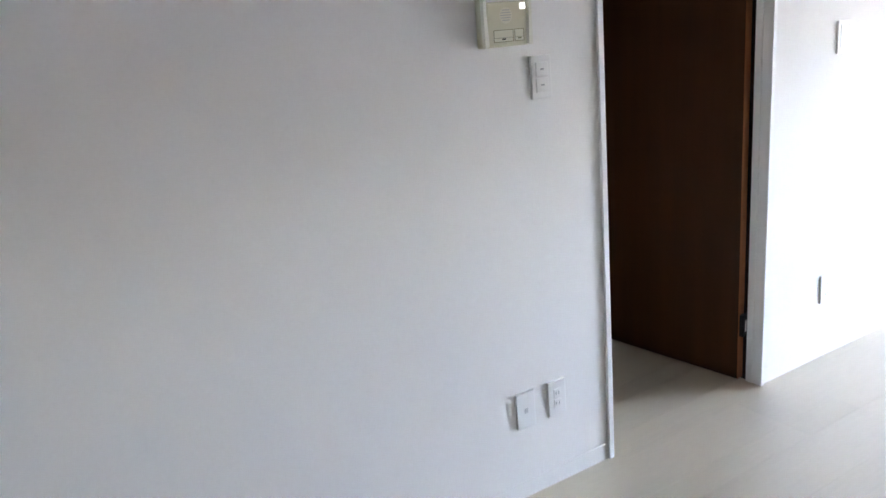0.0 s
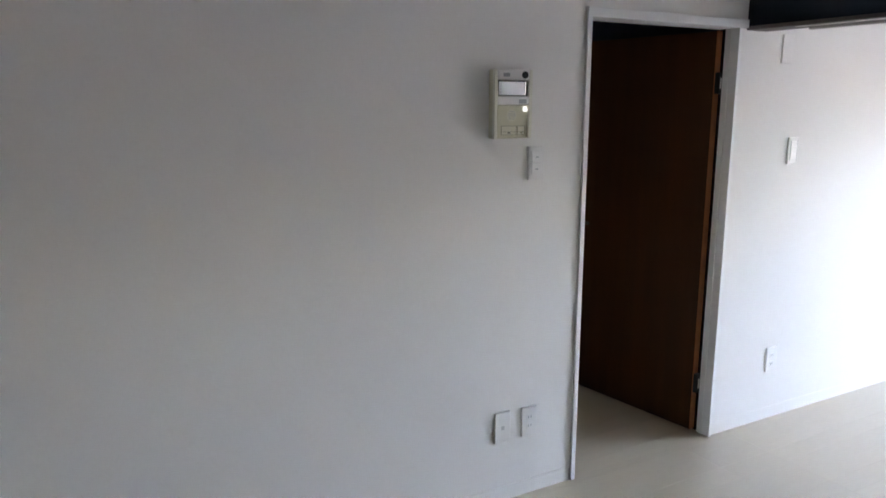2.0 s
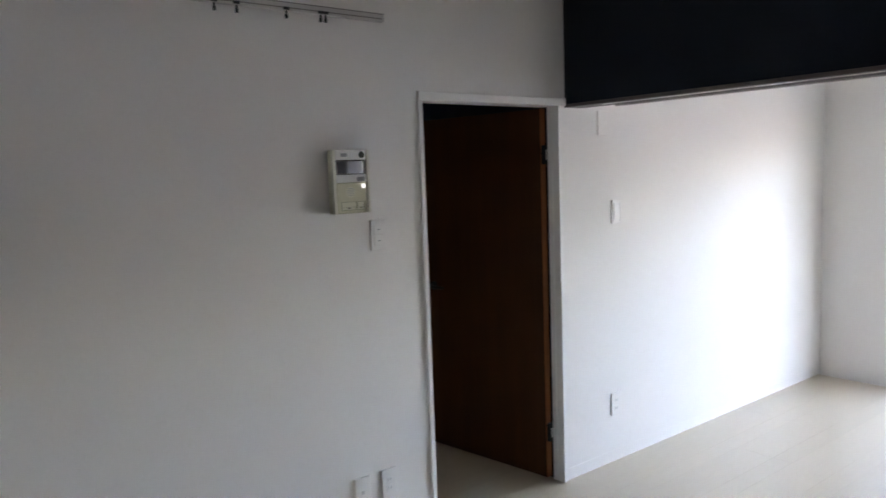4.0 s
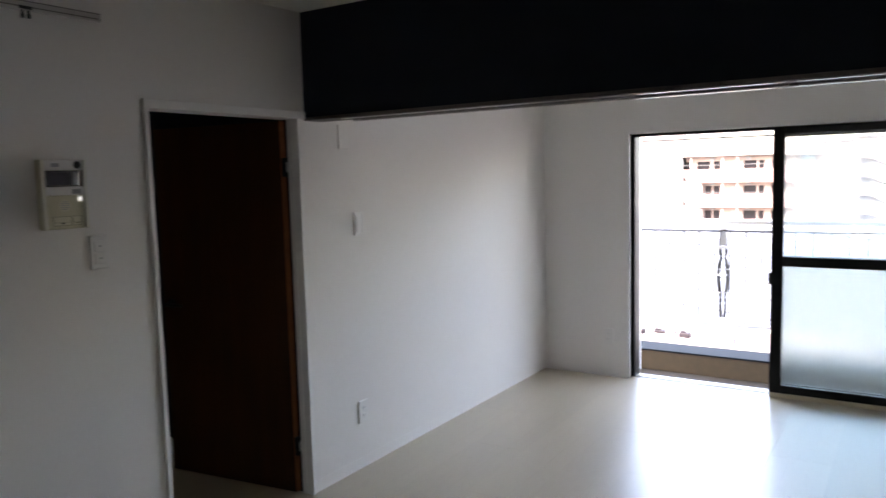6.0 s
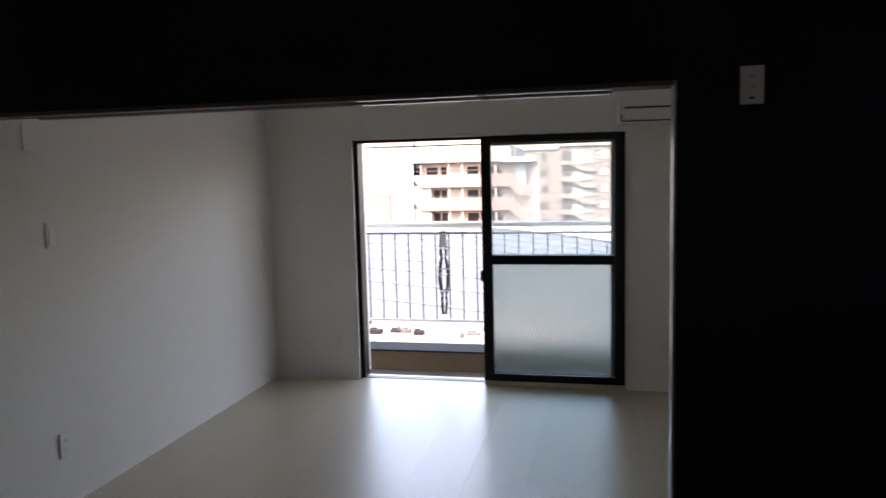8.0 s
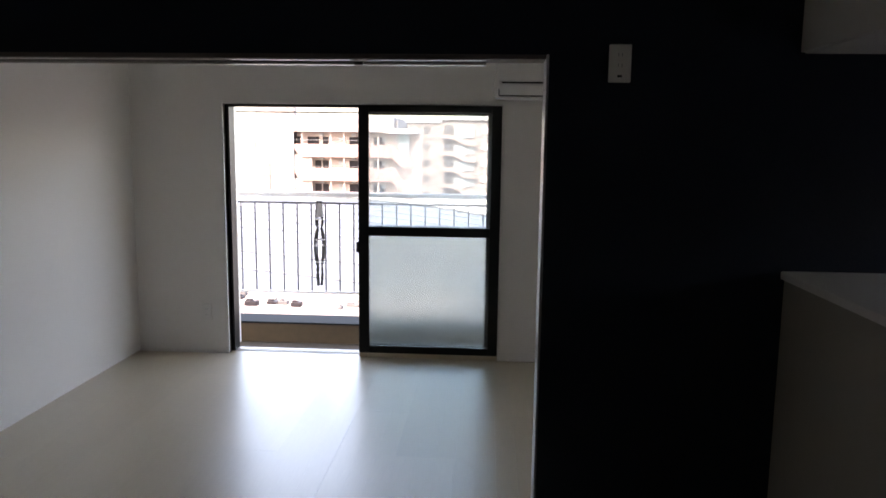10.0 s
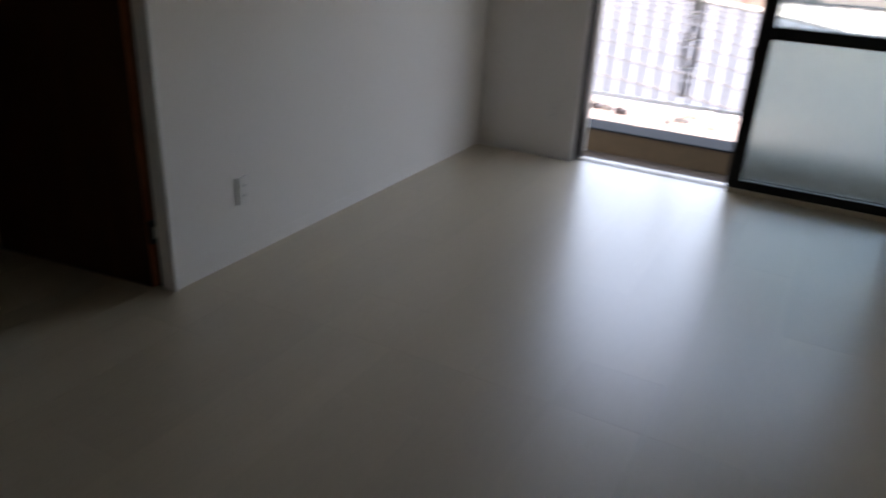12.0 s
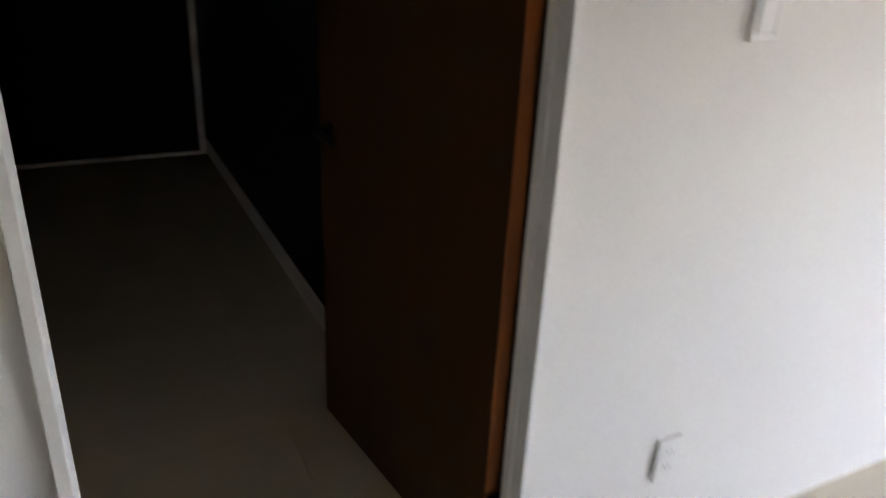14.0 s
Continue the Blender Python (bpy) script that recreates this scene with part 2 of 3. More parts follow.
thing("wall_north", boxes([(-0.1, W0, YB, YB + 0.16, -0.2, H + 0.1), (W1, XE + 0.12, YB, YB + 0.16, -0.2, H + 0.1),
                           (W0, W1, YB, YB + 0.16, WZ1, H + 0.1), (W0, W1, YB, YB + 0.16, -0.2, -0.022)]),
      WALLPAPER, "white wallpaper wall round the balcony window", "wall", kind="structure")
thing("ceiling_main", boxes([(0, XK, YS, 0, H, H + 0.1)]), CEILING, "off-white papered ceiling", "ceiling", kind="structure")
thing("ceiling_window_room", boxes([(0, XE, 0.12, YB, H, H + 0.1)]), CEILING, "off-white papered ceiling of the window room", "ceiling", kind="structure")
thing("wall_hall_north", boxes([(HX, -0.1, HY1, HY1 + 0.1, 0, H)]), BLACK_PAPER, "black papered hallway wall", "wall", kind="structure")
thing("wall_hall_south", boxes([(HX, -0.1, HY0 - 0.1, HY0, 0, H)]), WALLPAPER, "white papered hallway wall", "wall", kind="structure")
thing("wall_hall_end", boxes([(HX - 0.1, HX, HY0 - 0.1, HY1 + 0.1, 0, H)]), BLACK_PAPER, "dark end wall of the hallway", "wall", kind="structure")
thing("ceiling_hall", boxes([(HX, -0.1, HY0, HY1, H - 0.1, H)]), CEILING, "hallway ceiling", "ceiling", kind="structure")


def skirting(name, rows):
    return thing(name, boxes(rows, 0.0005), WALLPAPER, "low white baseboard", "baseboard", kind="structure")


skirting("baseboard_west", [(0, 0.0035, YS, D0 - 0.021, 0, 0.06), (0, 0.0015, D1 + 0.017, YB, 0, 0.06)])
skirting("baseboard_north", [(0.008, W0 - 0.02, YB - 0.0015, YB, 0, 0.06), (W1 + 0.02, XE, YB - 0.0015, YB, 0, 0.06)])
skirting("baseboard_partition", [(PX + 0.002, 3.615, -0.008, 0, 0, 0.07)])
thing("baseboard_hall", boxes([(HX + 0.046, -0.105, HY1 - 0.01, HY1, 0, 0.095)], 0.002), TRIM_MATT, "white baseboard along the black hallway wall", "baseboard", kind="structure")

# ---- doorway ----
casing = holder("door_casing", "white painted door casing round the doorway", "door frame", kind="structure")
for y0, y1, s in ((D0 - 0.018, D0, -1), (D1, D1 + 0.015, 1)):
    side = part("side_jamb", boxes([(-0.104 if s < 0 else -0.062, 0.004, y0 + 0.0005, y1 - 0.0005, 0, DZ)], 0.002), TRIM, casing)
    a, c = (D0 - 0.021, D0) if s < 0 else (D1, D1 + 0.017)
    part("side_casing", boxes([(0.0005, 0.012, a, c, 0, DZ)], 0.002), TRIM, casing)
# near-black strip paints the shade in the gap between leaf and jamb
part("hinge_rebate", boxes([(-0.104, -0.0625, D1 + 0.008, D1 + 0.0145, 0, DZ)], 0.001), BROWN_WOOD, casing, "rebate behind the door stop, coloured dark for the shaded gap")
part("door_stop", boxes([(-0.060, -0.030, D1 - 0.003, D1 + 0.001, 0, DZ - 0.001)], 0.002), TRIM, casing)
part("head_jamb", boxes([(-0.104, 0.004, D0 - 0.0175, D1 + 0.0145, DZ, DZ + 0.0195)], 0.002), TRIM, casing)
part("head_casing", boxes([(0.0005, 0.0125, D0 - 0.021, -0.004, DZ + 0.0005, DZ + 0.035)], 0.002), TRIM, casing)

hinge_at = Vector((-0.082, D1 + 0.006, 0))
door = holder("door_1", "open dark brown wooden door leaning into the hallway", "door", kind="structure", at=hinge_at)
door.rotation_euler = (0, 0, radians(7.5))
DW, DT = 0.818, 0.036
leaf = part("leaf", boxes([(-DW, -0.004, -DT, 0, 0.010, DZ - 0.008)], 0.002), DOOR_WOOD, door)
part("hinge_edge", boxes([(-0.0035, 0.0, -DT, 0, 0.010, DZ - 0.008)], 0.001), DOOR_EDGE, door, "lighter reddish-brown edge of the door")
for z in (0.245, 1.63):
    h = part("hinge", boxes([(-0.003, 0.019, -0.033, -0.003, z - 0.046, z + 0.046)], 0.0015), BLACK_METAL, door, "black steel hinge")
    bm = bmesh.new()
    rod(bm, (0.012, 0.001, z - 0.046), (0.012, 0.001, z + 0.046), 0.006)
    part("knuckle", bm, BLACK_METAL, h)
    part("hinge_plate", boxes([(0.0185, 0.0205, -0.023, -0.013, z - 0.024, z + 0.024)], 0.0005), TRIM, h, "pale steel plate")
knob_bm = bmesh.new()
rod(knob_bm, (-DW + 0.06, -DT, 0.93), (-DW + 0.06, -DT - 0.045, 0.93), 0.011)
rod(knob_bm, (-DW + 0.06, -DT - 0.04, 0.93), (-DW + 0.17, -DT - 0.045, 0.93), 0.009)
rod(knob_bm, (-DW + 0.06, -DT, 0.93), (-DW + 0.06, -DT - 0.006, 0.93), 0.026, 16)
part("door_handle", knob_bm, BLACK_METAL, door, "dark metal lever handle")

entry = holder("door_2", "closed dark brown door at the end of the hallway", "door", kind="structure")
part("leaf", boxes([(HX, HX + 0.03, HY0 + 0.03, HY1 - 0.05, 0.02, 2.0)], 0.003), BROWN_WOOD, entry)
part("side_casing", boxes([(HX, HX + 0.045, HY1 - 0.05, HY1 - 0.01, 0.0, 2.04)], 0.002), TRIM, entry, "thin white casing")
part("side_casing", boxes([(HX, HX + 0.045, HY0, HY0 + 0.03, 0.0, 2.04)], 0.002), TRIM, entry, "thin white casing")
part("threshold", boxes([(HX, HX + 0.05, HY0 + 0.03, HY1 - 0.05, 0.0, 0.02)], 0.002), TRIM, entry, "pale threshold strip")

# ---- lintel track and pier jamb ----
track = holder("sliding_door_track", "grey painted lintel track with pale sliding-door rails", "track", kind="structure")
part("head_board", boxes([(0.0, PX - 0.011, -0.003, 0.124, LZ - 0.016, LZ - 0.001)], 0.002), TRIM_GREY, track)
for y, z in ((0.010, LZ - 0.0205), (0.100, LZ - 0.0275)):
    for x0, x1 in ((0.22, 2.12), (2.15, 2.587)):
        part("rail", boxes([(x0, x1, y, y + 0.014, z, LZ - 0.0165)], 0.0012), POLISHED, track, "pale metal rail")
    part("rail_joint", boxes([(2.1205, 2.1495, y, y + 0.014, z + 0.002, LZ - 0.0165)], 0.001), TRIM_GREY, track)
thing("pier_jamb", boxes([(PX - 0.010, PX - 0.001, -0.003, 0.123, 0, LZ)], 0.003), JAMB_GREY, "satin grey jamb board on the wall end", "door jamb", kind="structure")

# ---- window ----
win = holder("window_1", "half-open black aluminium sliding balcony window", "window", kind="structure")
T = 0.018
part("inner_casing", boxes([(W0 - T, W0, YB - 0.012, YB + 0.06, 0, WZ1 + T)], 0.002), TRIM, win, "white wooden inner casing")
part("inner_casing", boxes([(W1, W1 + T, YB - 0.012, YB + 0.06, 0, WZ1 + T)], 0.002), TRIM, win, "white wooden inner casing")
part("inner_casing", boxes([(W0, W1, YB - 0.012, YB + 0.06, WZ1, WZ1 + T)], 0.002), TRIM, win, "white wooden inner casing")
bm = bmesh.new()
prism(bm, [(YB - 0.0299, 0.0), (YB + 0.02, 0.001), (YB + 0.14, 0.004), (YB + 0.14, -0.02), (YB - 0.0299, -0.012)], W0, W1)
bm.transform(Matrix(((0, 1, 0, 0), (1, 0, 0, 0), (0, 0, 1, 0), (0, 0, 0, 1))))
bmesh.ops.recalc_face_normals(bm, faces=bm.faces)
part("window_sill", bm, FLOORING, win, "sloped pale threshold board")
F = 0.03
part("outer_reveal", boxes([(W0 + 0.001, W0 + 0.02, YB + 0.142, YB + 0.20, WZ0, WZ1)], 0.002), RAIL_TOP, win, "pale outer reveal of the frame")
part("frame", boxes([(W0 + 0.001, W0 + F, YB + 0.03, YB + 0.14, 0.004, WZ1 - 0.001)], 0.002), SASH, win)
part("frame", boxes([(W1 - F, W1 - 0.001, YB + 0.03, YB + 0.14, 0.004, WZ1 - 0.001)], 0.002), SASH, win)
part("frame", boxes([(W0 + F, W1 - F, YB + 0.03, YB + 0.14, WZ1 - 0.02, WZ1 - 0.001)], 0.002), SASH, win)
for y in (YB + 0.045, YB + 0.085):
    part("bottom_track", boxes([(W0 + F, W1 - F, y, y + 0.005, 0.002, 0.006)], 0.001), FLOORING, win, "pale bottom track of the window")
part("sash_sill", boxes([(1.674, W1 - 0.001, YB - 0.026, YB + 0.002, 0.001, 0.033)], 0.002), FLOORING, win, "pale sill strip under the sash")
part("sash_sill", boxes([(1.662, W1 - F, YB + 0.052, YB + 0.078, 0.007, 0.029)], 0.002), FLOORING, win, "pale sill strip under the sash")


def sash(x0, x1, y0, y1, z0, z1):
    ob = part("sash", boxes([(x0, x0 + 0.075, y0, y1, z0, z1)], 0.003), SASH, win, "black sliding sash with clear and frosted panes")
    part("stile", boxes([(x1 - 0.07, x1, y0, y1, z0, z1)], 0.003), SASH, ob)
    part("top_rail", boxes([(x0 + 0.075, x1 - 0.07, y0, y1, z1 - 0.05, z1)], 0.003), SASH, ob)
    part("middle_rail", boxes([(x0 + 0.075, x1 - 0.07, y0, y1, 0.905, 0.972)], 0.003), SASH, ob)
    part("bottom_rail", boxes([(x0 + 0.075, x1 - 0.07, y0, y1, z0, z0 + 0.055)], 0.003), SASH, ob)
    ym = (y0 + y1) / 2
    for z_0, z_1, m, lab in ((0.972, z1 - 0.05, CLEAR, "clear glass pane"), (z0 + 0.055, 0.905, FROSTED, "frosted glass pane")):
        g = part("pane", boxes([(x0 + 0.07, x1 - 0.065, ym - 0.0025, ym + 0.0025, z_0 - 0.004, z_1 + 0.004)]), m, ob, lab)
        g.visible_shadow = False
    return ob


inner = sash(1.672, 2.688, YB - 0.028, YB + 0.004, 0.034, WZ1 - 0.004)
outer = sash(1.66, 2.66, YB + 0.05, YB + 0.08, 0.03, WZ1 - 0.02)
part("latch", boxes([(1.655, 1.673, YB - 0.03, YB - 0.005, 0.78, 0.86)], 0.004), BLACK_METAL, inner, "dark pull latch")

# ---- balcony and own building outside ----
thing("balcony_floor", boxes([(-3, 7, YB + 0.16, 4.12, -0.45, -0.22)]), SLAB, "weathered concrete balcony floor", "floor", kind="structure")
kerb = holder("balcony_kerb", "brown stained concrete kerb under the balcony railing", "kerb", kind="structure")
part("kerb_body", boxes([(-3, 7, 3.80, 4.10, -0.22, -0.045)], 0.008), CONCRETE, kerb)
part("coping", boxes([(-3, 7, 3.79, 4.11, -0.045, -0.03)], 0.004), COPING, kerb, "blue-grey coated top of the kerb")
# the part beyond the window wall is unseen, added to cut high skylight
thing("roof_slab", boxes([(-4.4, XK + 0.12, YS - 0.1, 4.12, H + 0.102, H + 0.22)]), SLAB, "concrete slab over the rooms, with an unseen overhang added to shade the balcony", "roof", kind="structure")
thing("wall_lower", boxes([(-6, XK + 0.12, YS - 0.3, YB + 0.16, -12, -0.46)]), CREAM_WALL, "storeys of the same building below", "wall", kind="structure")

YR = 3.88
railing = holder("balcony_railing", "dark steel balcony railing with a pale handrail", "railing", at=(0, 0, -0.03))
part("handrail", boxes([(-3, 7, YR - 0.03, YR + 0.03, 1.125, 1.165)], 0.008), RAIL_TOP, railing, "pale aluminium handrail")
part("upper_rail", boxes([(-3, 7, YR - 0.012, YR + 0.012, 1.06, 1.078)], 0.002), RAILING, railing)
part("lower_rail", boxes([(-3, 7, YR - 0.012, YR + 0.012, 0.25, 0.275)], 0.002), RAIL_TOP, railing)
bar_mesh = mesh_of("bar", boxes([(-0.0065, 0.0065, -0.0065, 0.0065, 0.275, 1.06)], 0.002), RAILING)
for k in range(78):
    b = new("bar", bar_mesh)
    b.parent = railing
    b.location = (-2.9 + 0.127 * k, YR, 0)
post_mesh = mesh_of("post", boxes([(-0.02, 0.02, -0.02, 0.02, 0.0, 1.125)], 0.003), RAIL_TOP)
for x in (-2.6, -0.9, 2.9, 4.8, 6.6):
    p = new("post", post_mesh)
    p.parent = railing
    p.location = (x + 0.0, YR, 0)

hose = holder("cable_bundle", "dark cable looped and tied to the balcony railing", "cable", at=(1.12, YR - 0.05, 0.3))
for side in (-1, 1):
    pts = [(side * (0.012 + 0.028 * math.sin(math.pi * min(1, max(0, u))) * abs(math.cos(2.2 * math.pi * u)) ** 0.5), 0.01 * side, 0.005 + 0.755 * u) for u in [i / 28 for i in range(29)]]
    bm = bmesh.new()
    tube(bm, pts, 0.012)
    part("cable_strand", bm, CABLE, hose)
    bm = bmesh.new()
    tube(bm, [(x * 0.55, y + 0.012, z) for x, y, z in pts], 0.007)
    part("cable_strand", bm, CABLE, hose)
for z in (0.22, 0.42, 0.60):
    bm = bmesh.new()
    tube(bm, [(0.045 * math.cos(a), 0.025 * math.sin(a), z) for a in [i * math.pi / 8 for i in range(17)]], 0.005)
    part("tie", bm, TIE, hose, "white tie")
part("plug", boxes([(-0.03, 0.03, -0.02, 0.02, 0.62, 0.74)], 0.006), PLASTIC_SHADE, hose, "grey plug end")

bm = bmesh.new()
rod(bm, (-3, 3.2, 1.80), (7, 3.2, 1.80), 0.007)
laundry = thing("laundry_pole", bm, RAIL_METAL, "thin grey laundry pole across the balcony", "pole")
for x in (-1.2, 4.6):
    part("bracket", boxes([(x - 0.015, x + 0.015, YB + 0.15, 3.22, 1.77, 1.797)], 0.003), RAIL_METAL, laundry)

# ---- wall fittings ----


def plate(name, label, at, axis="x", w=0.072, h=0.122):
    """A wall plate with its parts in x and z, facing -y before it is turned."""
    ob = holder(name, label, "wall plate", at=at)
    if axis == "x":
        ob.rotation_euler = (0, 0, radians(90))
    part("cover", boxes([(-w / 2, w / 2, -0.0095, 0, -h / 2, h / 2)], 0.003), PLASTIC, ob)
    return ob


def sockets(ob, rows):
    for z in rows:
        f = part("socket", boxes([(-0.014, 0.014, -0.011, -0.0085, z - 0.014, z + 0.014)], 0.001), PLASTIC, ob)
        for x in (-0.006, 0.006):
            part("slot", boxes([(x - 0.0012, x + 0.0012, -0.0118, -0.0108, z - 0.005, z + 0.005)]), PLASTIC_SHADE, f)


sw = plate("light_switch", "white two-rocker light switch on the white wall", (0, -1.103, 1.328))
for z in (0.022, -0.022):
    r = part("rocker", boxes([(-0.022, 0.022, -0.013, -0.0085, z - 0.02, z + 0.02)], 0.002), PLASTIC, sw)
    part("lamp", boxes([(-0.006, 0.006, -0.0138, -0.0128, z - 0.002, z + 0.002)]), PLASTIC_SHADE, r)
fsw = plate("light_switch", "white wide-rocker light switch beside the lintel", (0, 0.372, 1.329))
part("rocker", boxes([(-0.021, 0.021, -0.0125, -0.0085, -0.043, 0.043)], 0.002), PLASTIC, fsw)
part("rocker_frame", boxes([(-0.025, -0.0225, -0.011, -0.0085, -0.047, 0.047), (0.0225, 0.025, -0.011, -0.0085, -0.047, 0.047)]), PLASTIC_SOFT, fsw)
o1 = plate("phone_socket", "white phone socket plate low on the wall", (0, -1.229, 0.314))
part("jack", boxes([(-0.007, 0.007, -0.0105, -0.0085, -0.01, 0.006)], 0.001), PLASTIC_SOFT, o1)
o2 = plate("power_outlet", "white double power outlet low on the wall", (0, -1.103, 0.314))
sockets(o2, (0.018, -0.018))
fo = plate("power_outlet", "white power outlet low on the window room wall", (0, 0.354, 0.313))
sockets(fo, (0.022, -0.022))
bpl = plate("power_outlet", "white power outlet high on the black wall", (3.032, 0, 1.837), "y", 0.074, 0.124)
sockets(bpl, (0.028, -0.006))
part("earth_terminal", boxes([(-0.008, 0.008, -0.0115, -0.0085, -0.045, -0.038)], 0.001), DARK_PLASTIC, bpl)
nwo = plate("power_outlet", "white power outlet low beside the window", (0.525, YB, 0.308), "y")
sockets(nwo, (0.022, -0.022))
seo = plate("power_outlet", "white power outlet low between window and partition", (2.985, YB, 0.31), "y")
sockets(seo, (0.022, -0.022))
blank = holder("blank_plate", "white blank wall plate high under the lintel", "wall plate", at=(0, 0.272, 1.781))
blank.rotation_euler = (0, 0, radians(90))
part("cover", boxes([(-0.036, 0.036, -0.008, 0, -0.061, 0.061)], 0.002), WALLPAPER, blank)

# ---- intercom ----
ic = holder("intercom", "yellowed plastic video intercom on the white wall", "intercom", at=(0, -1.232, 1.54))
ic.rotation_euler = (0, 0, radians(90))
bm = bmesh.new()
box(bm, -0.079, 0.079, -0.028, 0, -0.119, 0.119, 0.005)
part("back_case", bm, CREAM, ic, "yellowed back case")
bm = bmesh.new()
box(bm, -0.066, 0.066, -0.042, -0.027, 0.083, 0.118, 0.003)
top = part("top_panel", bm, PLASTIC, ic, "white top panel")
bm = bmesh.new()
rod(bm, (0.046, -0.040, 0.101), (0.046, -0.0445, 0.101), 0.013, 20)
part("camera_lens", bm, DARK_PLASTIC, top, "round dark lens")
part("mark", boxes([(-0.045, -0.018, -0.0432, -0.0415, 0.094, 0.107)], 0.0005), PLASTIC_SHADE, top)
part("screen_bezel", boxes([(-0.065, 0.065, -0.033, -0.027, 0.0275, 0.0825)], 0.001), DARK_PLASTIC, ic, "black bezel round the screen")
glass_front = part("monitor_screen", boxes([(-0.057, 0.053, -0.038, -0.030, 0.031, 0.078)], 0.001), SCREEN, ic, "dark mirror-like monitor screen")
glass_front.rotation_euler = (0, 0, radians(-3.5))
mid = part("middle_panel", boxes([(-0.066, 0.066, -0.042, -0.027, -0.002, 0.027)], 0.003), PLASTIC, ic, "white middle panel")
bm = bmesh.new()
box(bm, 0.022, 0.054, -0.0445, -0.0415, 0.002, 0.018, 0.002)
part("talk_button", bm, PLASTIC_SHADE, mid, "grey oval button")
part("indicator", boxes([(0.044, 0.06, -0.041, -0.034, -0.024, -0.008)], 0.003), LAMP, ic, "lit white square button")
part("lower_panel", boxes([(-0.064, 0.064, -0.036, -0.027, -0.117, -0.003)], 0.004), CREAM_GLOSS, ic, "yellowed lower panel")
for x0, x1 in ((-0.049, 0.016), (0.020, 0.052)):
    lip = part("key_cover", boxes([(x0, x1, -0.0385, -0.0355, -0.106, -0.074)], 0.001), CREAM, ic, "yellowed key cover with an olive outline")
    part("outline", boxes([(x0, x1, -0.0392, -0.0384, -0.0755, -0.074), (x0, x1, -0.0392, -0.0384, -0.106, -0.1045), (x0, x0 + 0.0015, -0.0392, -0.0384, -0.1045, -0.0755), (x1 - 0.0015, x1, -0.0392, -0.0384, -0.1045, -0.0755), (x0 + 0.0015, x1 - 0.0015, -0.0392, -0.0384, -0.0955, -0.0945)]), LABEL_LINE, lip)
    part("print_mark", boxes([((x0 + x1) / 2 - 0.005, (x0 + x1) / 2 + 0.006, -0.0396, -0.0388, -0.1, -0.0965)]), DARK_PLASTIC if x0 < 0 else LABEL_LINE, lip)
bm = bmesh.new()
rod(bm, (-0.004, -0.0355, -0.038), (-0.004, -0.0368, -0.038), 0.021, 28)
grille = part("speaker_grille", bm, CREAM, ic, "round yellowed speaker grille")
for k in range(5):
    w = (0.012, 0.016, 0.0175, 0.016, 0.012)[k]
    part("slit", boxes([(-0.004 - w, -0.004 + w, -0.0371, -0.0364, -0.051 + 0.0065 * k, -0.0495 + 0.0065 * k)]), PLASTIC_SHADE, grille)
for s in (-1, 1):
    bm = bmesh.new()
    prism(bm, [(s * 0.066, -0.115), (s * 0.079, -0.119), (s * 0.079, 0.119), (s * 0.069, 0.118), (s * 0.066, 0.03), (s * 0.070, -0.03)], -0.042, -0.027)
    part("side_wing", bm, CREAM_PALE, ic, "pale cream side wing")

# ---- picture rail ----
pr = holder("curtain_rail", "grey metal wall rail with hanging runners", "rail", at=(0, 0, 2.155))
part("rail", boxes([(0.028, 0.05, -4.4, -1.062, -0.015, 0.014)], 0.002), RAIL_BODY, pr)
part("slot", boxes([(0.0495, 0.0508, -4.39, -1.072, -0.007, -0.003)]), RAIL_METAL, pr, "dark runner slot")
part("top_lip", boxes([(0.0495, 0.0515, -4.4, -1.062, 0.011, 0.0145)], 0.0005), RAIL_METAL, pr)
part("end_cap", boxes([(0.032, 0.046, -1.062, -1.059, -0.009, 0.001)], 0.001), DARK_PLASTIC, pr)
for y in (-1.45, -2.4, -3.4):
    part("bracket", boxes([(0, 0.03, y - 0.012, y + 0.012, -0.004, 0.006)], 0.002), RAIL_METAL, pr)
for y in (-1.312, -1.332, -1.467, -1.648, -1.725, -2.1, -2.6):
    bm = boxes([(0.036, 0.052, y - 0.014, y + 0.010, -0.013, -0.002)], 0.002)
    rod(bm, (0.044, y, -0.012), (0.044, y, -0.030), 0.004)
    rod(bm, (0.044, y, -0.027), (0.044, y, -0.040), 0.006, 8)
    part("runner", bm, BLACK_METAL, pr, "dark hanging runner")

# ---- air conditioner ----
ac = holder("air_conditioner", "white wall air conditioner above the window", "air conditioner", at=(2.63, YB, 1.875))
bm = bmesh.new()
box(bm, 0, 0.78, -0.235, 0, 0.0, 0.285, 0.02)
part("body", bm, PLASTIC, ac)
part("front_panel", boxes([(0.02, 0.76, -0.243, -0.234, 0.11, 0.278)], 0.006), PLASTIC, ac)
part("panel_gap", boxes([(0.05, 0.76, -0.2365, -0.2345, 0.098, 0.108)]), DARK_PLASTIC, ac, "dark seam under the front panel")
fl = part("flap", boxes([(0.035, 0.745, -0.246, -0.234, 0.022, 0.094)], 0.004), PLASTIC, ac, "closed white air flap")
part("flap_gap", boxes([(0.027, 0.033, -0.2365, -0.2345, 0.018, 0.06), (0.033, 0.75, -0.2365, -0.2345, 0.012, 0.020)]), DARK_PLASTIC, ac, "dark gap round the flap")

